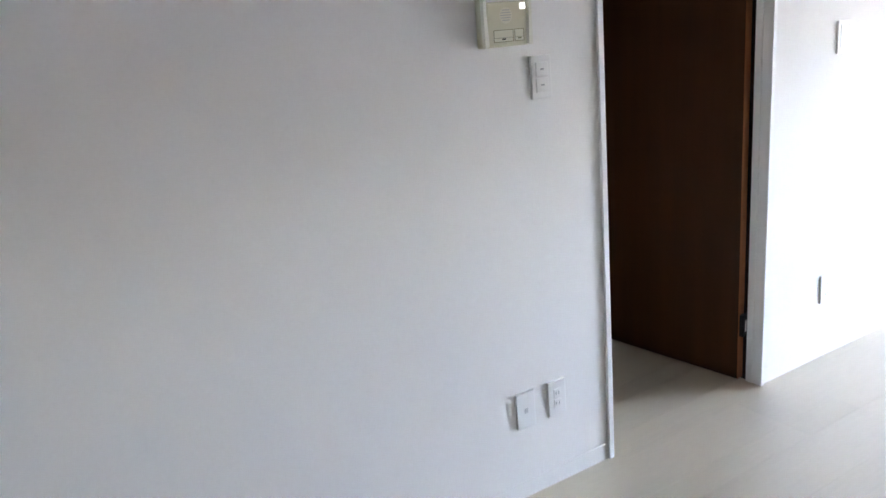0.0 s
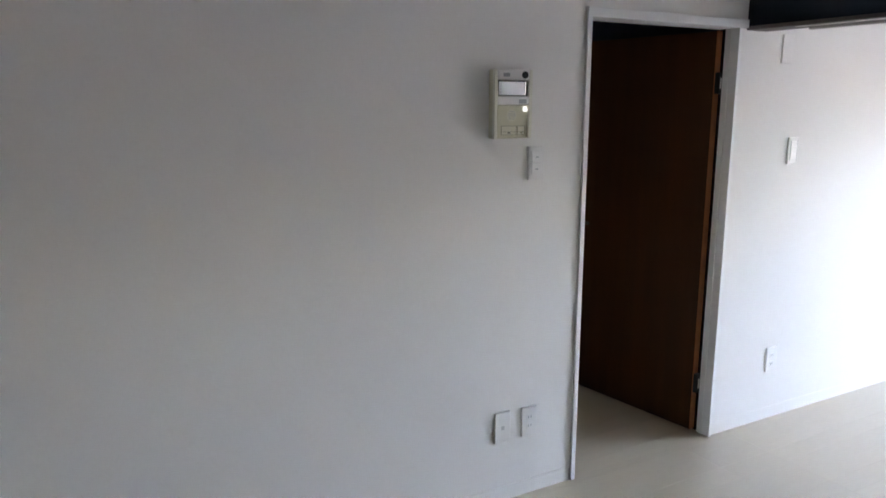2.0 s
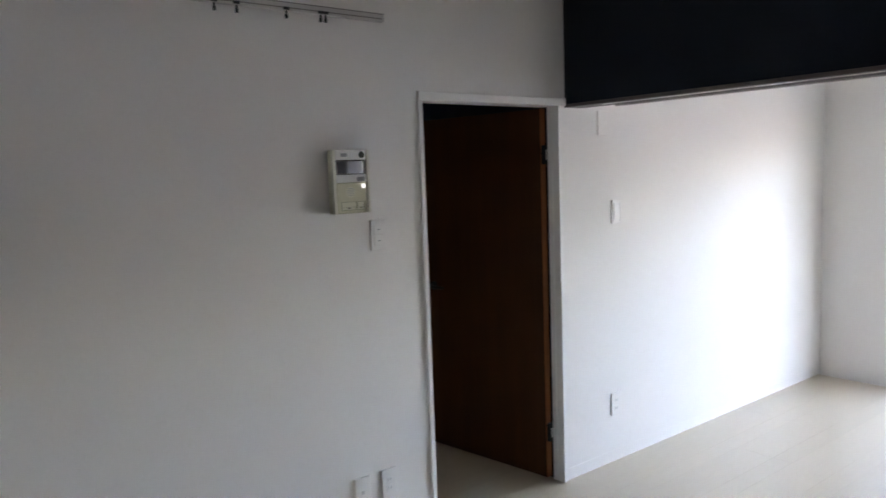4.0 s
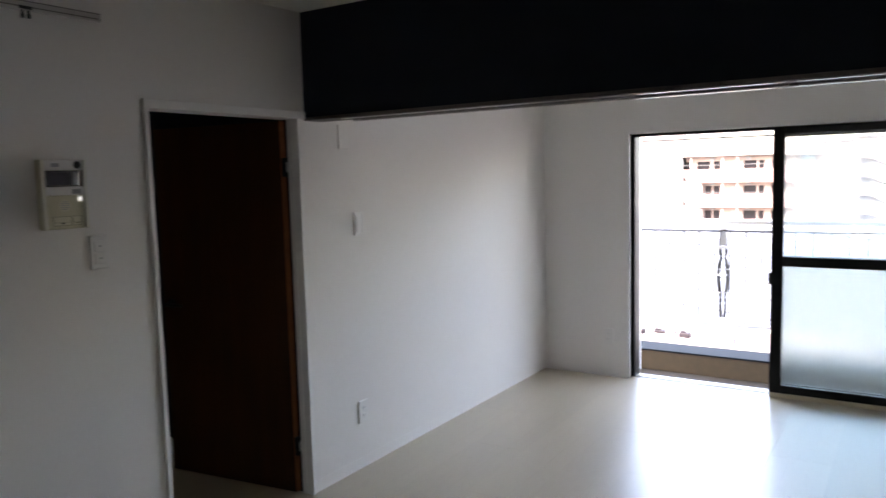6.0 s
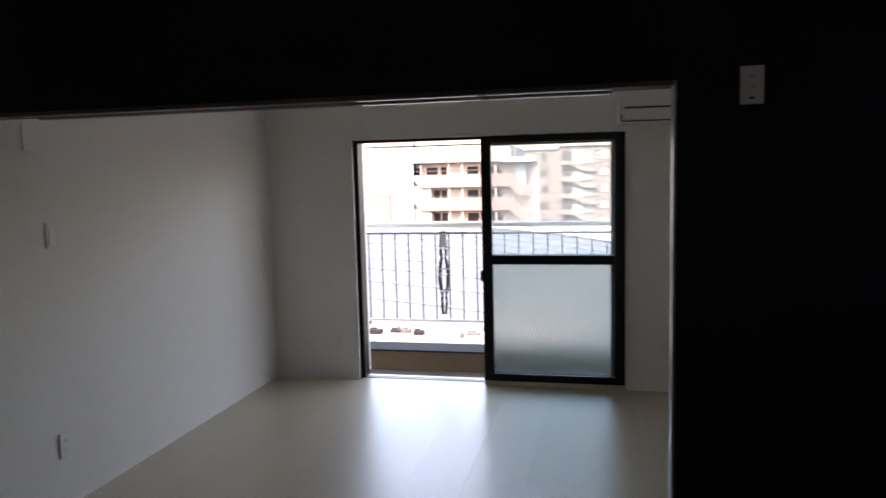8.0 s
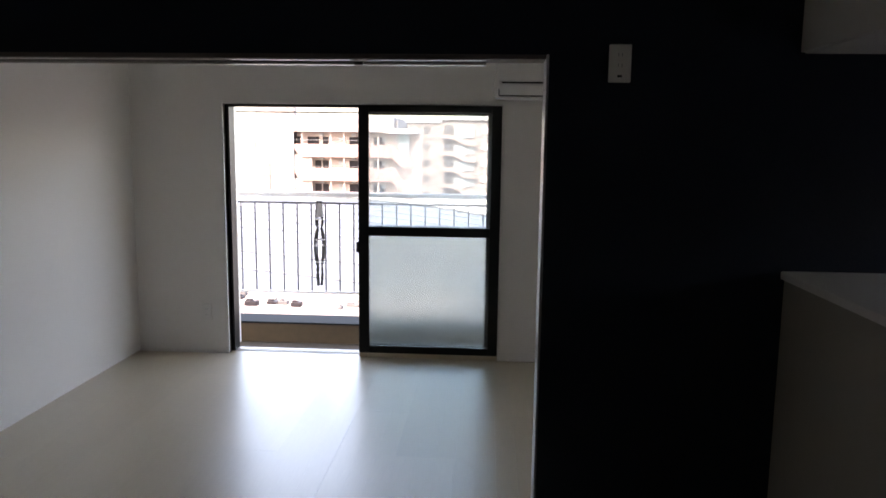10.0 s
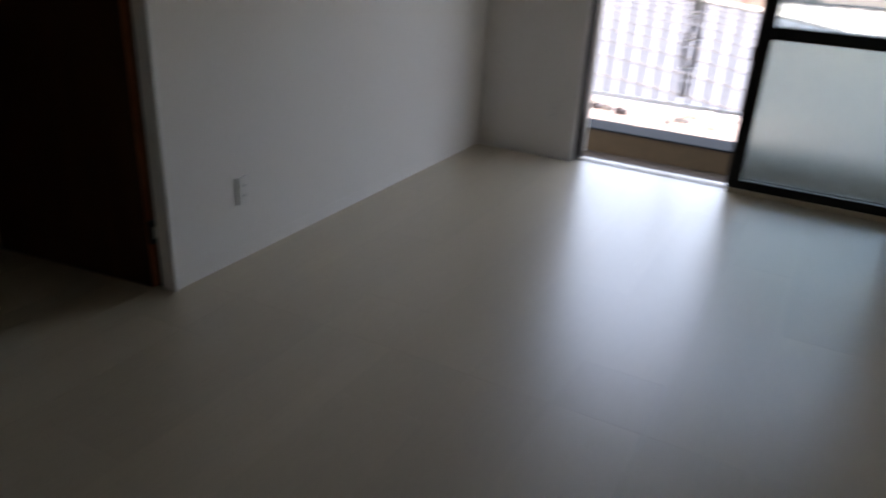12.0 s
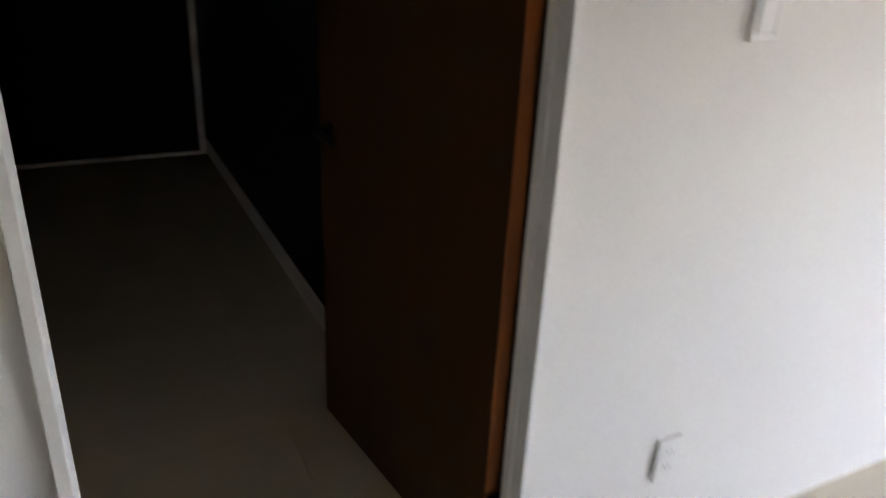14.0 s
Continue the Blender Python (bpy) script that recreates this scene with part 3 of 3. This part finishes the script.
# ---- kitchen ----
counter = holder("kitchen_counter", "white panelled kitchen peninsula against the black wall", "counter")
part("body", boxes([(3.62, 4.30, -2.2, -0.001, 0, 1.12)], 0.003), PANEL, counter)
part("plinth", boxes([(3.612, 3.62, -2.2, -0.001, 0, 0.06)], 0.002), TRIM, counter)
thing("worktop", boxes([(3.606, 4.34, -2.25, -0.002, 1.12, 1.148)], 0.004), TRIM, "white worktop of the kitchen peninsula", "worktop")
cup = holder("wall_cabinet", "white hanging cabinet over the peninsula", "cabinet")
part("body", boxes([(3.63, 4.0, -2.0, -0.001, 1.872, H - 0.002)], 0.003), TRIM, cup)
for k in range(3):
    part("cabinet_door", boxes([(3.615, 3.63, -2.0 + 0.666 * k + 0.003, -2.0 + 0.666 * (k + 1) - 0.003, 1.876, H - 0.006)], 0.002), TRIM, cup)

# ---- the city outside ----
thing("ground", boxes([(-1500, 1500, -1500, 3000, -12.4, -12)]), ASPHALT, "grey city ground", "ground", kind="structure")


flats = holder("apartment_building", "pink tiled apartment block with open corridors", "building", at=(-18, 90, -12))
ox, oy, oz = -18, 90, -12


def bpart(name, rows, m, parent=None, label=""):
    return part(name, boxes([(a - ox, b - ox, c - oy, d - oy, e - oz, f - oz) for a, b, c, d, e, f in rows]), m, parent or flats, label)


bpart("wall", [(-24.4, -22.0, 90, 91.4, -12, 7.6), (-26.9, -24.4, 90, 91.4, -1.0, 7.6), (-25.1, -24.4, 90, 91.4, -12, -1.0), (-22.0, -9.0, 91.4, 102, -12, 4.6)], CREAM_WALL, label="cream plastered wall")
bpart("roof", [(-22.4, -9.3, 89.4, 102, 3.02, 4.9)], CREAM_WALL, label="cream roof slab")
for k in range(5):
    z = 1.47 - 2.98 * k
    bm = bmesh.new()
    prism(bm, [(x - ox, zz - oz) for x, zz in ((-22.0, z), (-9.6, z), (-9.6, z - 1.62), (-21.15, z - 1.62), (-22.0, z - 0.55))], 89.6 - oy, 89.9 - oy)
    par = part("parapet", bm, PINK_WALL, flats, "pink corridor parapet with a slanted end")
    bpart("corridor_floor", [(-22.0, -9.0, 89.9, 91.4, z - 1.62, z - 1.35)], CREAM_WALL, par)
    # no stair is built here: a near-black sheet carries the shade of its opening
    bpart("stair_opening", [(-22.0, -21.0, 90.2, 90.4, z - 1.55, z - 0.3)], DARK_PANE, par, "dark sheet painted as the stair's shade behind the parapet")
    back = bpart("corridor_wall", [(-22.0, -9.0, 91.3, 91.396, z - 1.3, z + 1.55)], RECESS)
    if k:
        bpart("infill_wall", [(-22.0, -19.75, 89.92, 90.2, z - 0.3, z + 1.36)], CREAM_WALL, label="cream wall beside the corridor")
    panes = ((-20.6, 1.5), (-18.65, 0.75), (-15.2, 1.45), (-13.5, 0.6), (-12.1, 1.4))
    for x, w in (((-22.0, 0.6),) + panes if k == 0 else ((-19.65, 0.8),) + panes[1:]):
        bpart("window", [(x, x + w, 91.2, 91.3, z - 0.6, z + 0.94)], DARK_PANE, back, "dark window")
    for x in (-19.0, -14.9):
        bpart("cooling_unit", [(x, x + 0.5, 90.9, 91.3, z + 1.0, z + 1.4)], WHITE_WALL, back, "white cooling unit")
    for x in (-16.6, -11.0):
        bpart("meter_box", [(x, x + 0.45, 91.18, 91.3, z + 0.4, z + 0.95)], WHITE_WALL, back, "white meter box")
    for x in (-21.1, -17.45, -15.75, -11.4):
        bpart("pillar", [(x, x + 0.16, 89.9, 90.1, z, z + 1.4)], RECESS)
    bpart("landing", [(-22.36, -22.0, 89.5, 92, z - 1.6, z + 1.38)], WHITE_WALL)
    # stair flights to the east of the corridors
    bm = bmesh.new()
    prism(bm, [(-9.6 - ox, z - oz), (-9.15 - ox, z - oz), (-8.05 - ox, z - 1.5 - oz), (-6.5 - ox, z - 1.5 - oz), (-6.5 - ox, z - 2.85 - oz), (-8.2 - ox, z - 2.85 - oz), (-9.6 - ox, z - 1.6 - oz)], 89.4 - oy, 89.7 - oy)
    part("stair_parapet", bm, PINK_WALL, flats, "zigzag stair parapet")
bpart("stair_wall", [(-9.0, -6.1, 91.5, 92.4, -12, 3.0)], RECESS)
bpart("stair_panel", [(-8.85, -7.5, 90.4, 90.7, -1.0, 2.88)], PALE_PANEL, label="pale screen panel")
bpart("stair_roof", [(-10.2, -6.3, 89.2, 93, 2.88, 3.5)], WHITE_WALL, label="white stair roof")

ox, oy, oz = 2, 122, -12
flats = holder("apartment_building", "pale pink apartment block with arched balconies", "building", at=(ox, oy, oz))
KX = 124.6 / 92.6


def fx(x):
    return 2.577 + (x - 2.577) * KX


bpart("wall", [(fx(-13), fx(-3.4), 122, 134, -12, 5.2), (fx(-3.4), fx(6.5), 122.0, 134, -12, 5.7)], HAZY_PINK, label="pale pink tiled wall")
bpart("roof", [(fx(-3.6), fx(6.7), 121.6, 134, 5.7, 6.1)], WHITE_WALL, label="pale roof edge")
bpart("roof", [(fx(-13), fx(-3.6), 121.7, 134, 5.2, 5.5)], WHITE_WALL, label="pale roof edge")
for k in range(6):
    z = 4.05 - 2.72 * k
    for x0, x1, m in ((-5.7, -4.75, FAR_PANE), (-8.4, -5.95, FAR_PANE)):
        if k or x0 > -6:
            w = bpart("window", [(fx(x0), fx(x1), 121.9, 122.02, z - 0.6, z + 0.7)], HAZY_PINK_LIGHT, label="window with pale frame")
            bpart("pane", [(fx(x0) + 0.12, fx(x1) - 0.12, 121.86, 121.9, z - 0.48, z + 0.58)], m, w)
    # arch as a solid plate, with the opening's shade as its dark colour
    bm = bmesh.new()
    a0, a1 = fx(-3.05), fx(-1.9)
    prism(bm, [(a0 - ox, z - 0.75 - oz), (a1 - ox, z - 0.75 - oz)] + [(((a0 + a1) / 2 + (a1 - a0) / 2 * math.cos(t)) - ox, z + 0.1 + 0.75 * math.sin(t) - oz) for t in [i * math.pi / 8 for i in range(9)]], 121.88 - oy, 122.05 - oy)
    part("arched_opening", bm, FAR_PANE, flats, "dark arched plate painted as a shaded opening")
    bpart("screen", [(fx(-1.75), fx(-0.4), 121.8, 122.02, z - 1.5, z + (0.9 if k == 0 else 0.1))], PALE_PANEL, label="pale blue-white screen")
    # not cut into the wall: a flat sheet whose colour holds the balcony's shade
    bpart("recess", [(fx(-0.4), fx(0.7), 121.85, 122.02, z - 1.3, z + (0.9 if k == 0 else -0.05))], RECESS_SHADE, label="flat sheet in the shade tone of a balcony opening")
    bm = bmesh.new()
    xs = [fx(-3.2) + (fx(1.0) - fx(-3.2)) * i / 14 for i in range(15)]
    up = [(x - ox, z - 0.75 - 1.15 / (1 + math.exp(-(i - 7) * 0.9)) - oz) for i, x in enumerate(xs)]
    prism(bm, up + [(x, zz - 0.75) for x, zz in up[::-1]], 121.3 - oy, 121.6 - oy)
    part("wavy_parapet", bm, HAZY_PINK_LIGHT, flats, "stepped pink parapet")
    w = bpart("window", [(fx(1.6), fx(2.55), 121.9, 122.02, z - 0.65, z + 0.65)], HAZY_PINK_LIGHT, label="window with pale frame")
    bpart("pane", [(fx(1.6) + 0.2, fx(2.55) - 0.2, 121.86, 121.9, z - 0.5, z + 0.5)], RECESS, w)

bm = bmesh.new()
prism(bm, [(-36.0, 0.0), (-27.0, 0.0), (-27.0, 10.9), (-28.9, 10.9), (-28.9, 14.9), (-29.5, 15.4), (-31.5, 15.9), (-36.0, 15.9)], 96.0, 97.0)
bm.transform(Matrix.Translation((0, 0, -12)))
nb = thing("neighbour_building", bm, NEIGHBOUR_WALL, "rosy plastered stepped building beyond the roofs", "building")
bm = bmesh.new()
rod(bm, (-31.9, 95.9, -1.6), (-29.4, 95.9, -5.3), 0.1, 6)
part("stair_rail", bm, RAIL_METAL, nb, "slanting dark stair rail")
part("vent", boxes([(-29.0, -28.7, 95.7, 96.0, 1.6, 2.6)]), RECESS, nb)
tower = holder("distant_tower", "pale blue distant tower with balcony bands", "building", at=(1.4, 170, -12))
part("wall", boxes([(-4.0, 7.5, 0, 10, 0, 22.4)]), PALE_PANEL, tower)
for k in range(3):
    part("balcony_band", boxes([(-4.1, 7.6, -0.5, 0, 19.6 + 1.0 * k, 20.0 + 1.0 * k)]), WHITE_WALL, tower)
thing("annex_wall", boxes([(-6, 14, 84, 90, -12, -4.7)] + [(-6 + 1.9 * k, -5.85 + 1.9 * k, 83.9, 84, -12, -4.7) for k in range(10)]), WHITE_WALL, "pale panelled low building", "building")

# a wide barrel roof below the balcony
hall = holder("hall_building", "low hall with a pale curved metal roof", "building", at=(-21, 54, -12))
RAD = 145.0
NX, NY = 34, 10
x_lo, x_hi, y_lo, y_hi = -31.0, 31.0, -27.0, 21.0


def roof_z(x):
    return 8.0 - (RAD - math.sqrt(RAD * RAD - x * x))


bm = bmesh.new()
rows = []
for i in range(NX + 1):
    a = x_lo + (x_hi - x_lo) * i / NX
    rows.append([bm.verts.new(p) for p in ((a, y_lo, roof_z(a)), (a, y_hi, roof_z(a)), (a, y_hi, roof_z(a) - 0.4), (a, y_lo, roof_z(a) - 0.4))])
for r0, r1 in zip(rows, rows[1:]):
    for k in range(4):
        bm.faces.new((r0[k], r0[(k + 1) % 4], r1[(k + 1) % 4], r1[k]))
bm.faces.new(rows[0][::-1])
bm.faces.new(rows[-1])
bmesh.ops.recalc_face_normals(bm, faces=bm.faces)
roof_ob = part("roof", bm, METAL_ROOF, hall, "pale blue-grey sheet metal roof")
for k in range(NY + 1):
    y = y_lo + (y_hi - y_lo) * k / NY
    bm = bmesh.new()
    tube(bm, [(x_lo + (x_hi - x_lo) * i / NX, y, roof_z(x_lo + (x_hi - x_lo) * i / NX) + 0.03) for i in range(NX + 1)], 0.06, 4)
    part("seam", bm, ROOF_SEAM, roof_ob)
bm = bmesh.new()
tube(bm, [(x_lo + (x_hi - x_lo) * i / NX, y_hi, roof_z(x_lo + (x_hi - x_lo) * i / NX) + 0.25) for i in range(NX + 1)], 0.28, 4)
part("roof_edge", bm, WHITE_WALL, hall, "white roof edge")
part("wall", boxes([(x_lo + 0.5, x_hi - 0.5, y_lo + 0.5, y_hi - 0.5, 0, 4.2)]), WHITE_WALL, hall)

# nearer flat roofs under the railing
for x, y, w, d, z in ((-13, 19, 9, 8, -3.9), (-2.5, 20, 9, 7, -4.2)):
    flat = holder("low_building", "low building with a pale flat roof", "building", at=(x, y, -12))
    part("wall", boxes([(-w / 2, w / 2, -d / 2, d / 2, 0, z + 12)]), WHITE_WALL, flat)
    part("roof", boxes([(-w / 2 - 0.2, w / 2 + 0.2, -d / 2 - 0.2, d / 2 + 0.2, z + 12, z + 12.3)], 0.05), CREAM_WALL, flat)
    rng = random.Random(int(w * 10 + x))
    for k in range(22):
        ux, uy = rng.uniform(-w / 2 + 0.3, w / 2 - 0.8), rng.uniform(0.9, d / 2 - 0.5)
        uw, uh = rng.uniform(0.12, 0.5), rng.uniform(0.06, 0.26)
        part("roof_unit", boxes([(ux, ux + uw, uy, uy + 0.3, z + 12.3, z + 12.3 + uh), (ux + 0.03, ux + uw * 0.6, uy + 0.06, uy + 0.2, z + 12.3, z + 12.36 + uh)], 0.02), (DARK_PANE, FAR_PANE, ASPHALT, WHITE_WALL)[k % 4], flat, "weathered roof unit")

for k, (z0, z1) in enumerate(((2.0, 2.9), (0.6, 1.5), (-0.2, 0.9))):
    bm = bmesh.new()
    pts = []
    for i in range(25):
        u = i / 24
        pts.append((-14 + 26 * u, 34 + 3 * k, z0 + (z1 - z0) * u - 1.3 * 4 * u * (1 - u) * 0.5))
    tube(bm, pts, 0.016, 5)
    thing("power_cable", bm, CABLE, "dark overhead power cable", "cable", group="overhead cables")

for x in (-14, 12):
    bm = bmesh.new()
    bmesh.ops.create_cone(bm, cap_ends=True, segments=14, radius1=0.22, radius2=0.14, depth=16, matrix=Matrix.Translation((x, 37, -4)))
    pole = thing("utility_pole", bm, WHITE_WALL, "grey concrete utility pole carrying cables", "pole", group="utility poles")
    part("cross_arm", boxes([(x - 0.06, x + 0.06, 33.5, 40.5, 0.4, 0.5), (x - 0.06, x + 0.06, 33.5, 40.5, 2.0, 2.1), (x - 0.06, x + 0.06, 33.5, 40.5, -0.3, -0.2)]), RAIL_METAL, pole)

# ---- floor boards ----
floor = thing("floor", boxes([(HX, XK, YS, YB - 0.03, -0.03, -0.0125)]), SUBFLOOR, "pale beige laminate floor of wide boards", "floor", kind="structure")
BW, BL, GAP = 0.303, 1.818, 0.0005


def board_mesh(w, length):
    """One board of three strips with fine grooves between them."""
    bm = bmesh.new()
    s = w / 3
    for i in range(3):
        box(bm, -w / 2 + s * i + (GAP / 2), -w / 2 + s * (i + 1) - (GAP / 4), -length / 2 + GAP / 2, length / 2 - GAP / 2, -0.012, -0.0002 if i != 1 else 0.0)
    return mesh_of("floor_board", bm, FLOORING)


BOARDS = {}


def lay(x0, x1, y0, y1, w_from, shift):
    i = math.floor((x0 - w_from) / BW)
    x = w_from + i * BW
    while x < x1 - 0.002:
        a, b = max(x, x0), min(x + BW, x1)
        if abs(b - 1.858) < 0.001:
            b -= 0.0011  # the one joint that has opened
        y = y0 - ((i * 0.606 + shift) % BL)
        while y < y1 - 0.002:
            c, d = max(y, y0), min(y + BL, y1)
            if b - a > 0.01 and d - c > 0.01:
                key = (round(b - a, 3), round(d - c, 3))
                if key not in BOARDS:
                    BOARDS[key] = board_mesh(b - a, d - c)
                ob = new("floor_board", BOARDS[key])
                ob.parent = floor
                ob.location = ((a + b) / 2, (c + d) / 2, 0)
            y += BL
        x += BW
        i += 1


lay(0, XK, YS, 0.06, 1.858, 0.3)
lay(0, XE, 0.06, YB - 0.03, 1.858, 0.3)
lay(HX, 0, HY0, HY1, 1.858, 0.9)
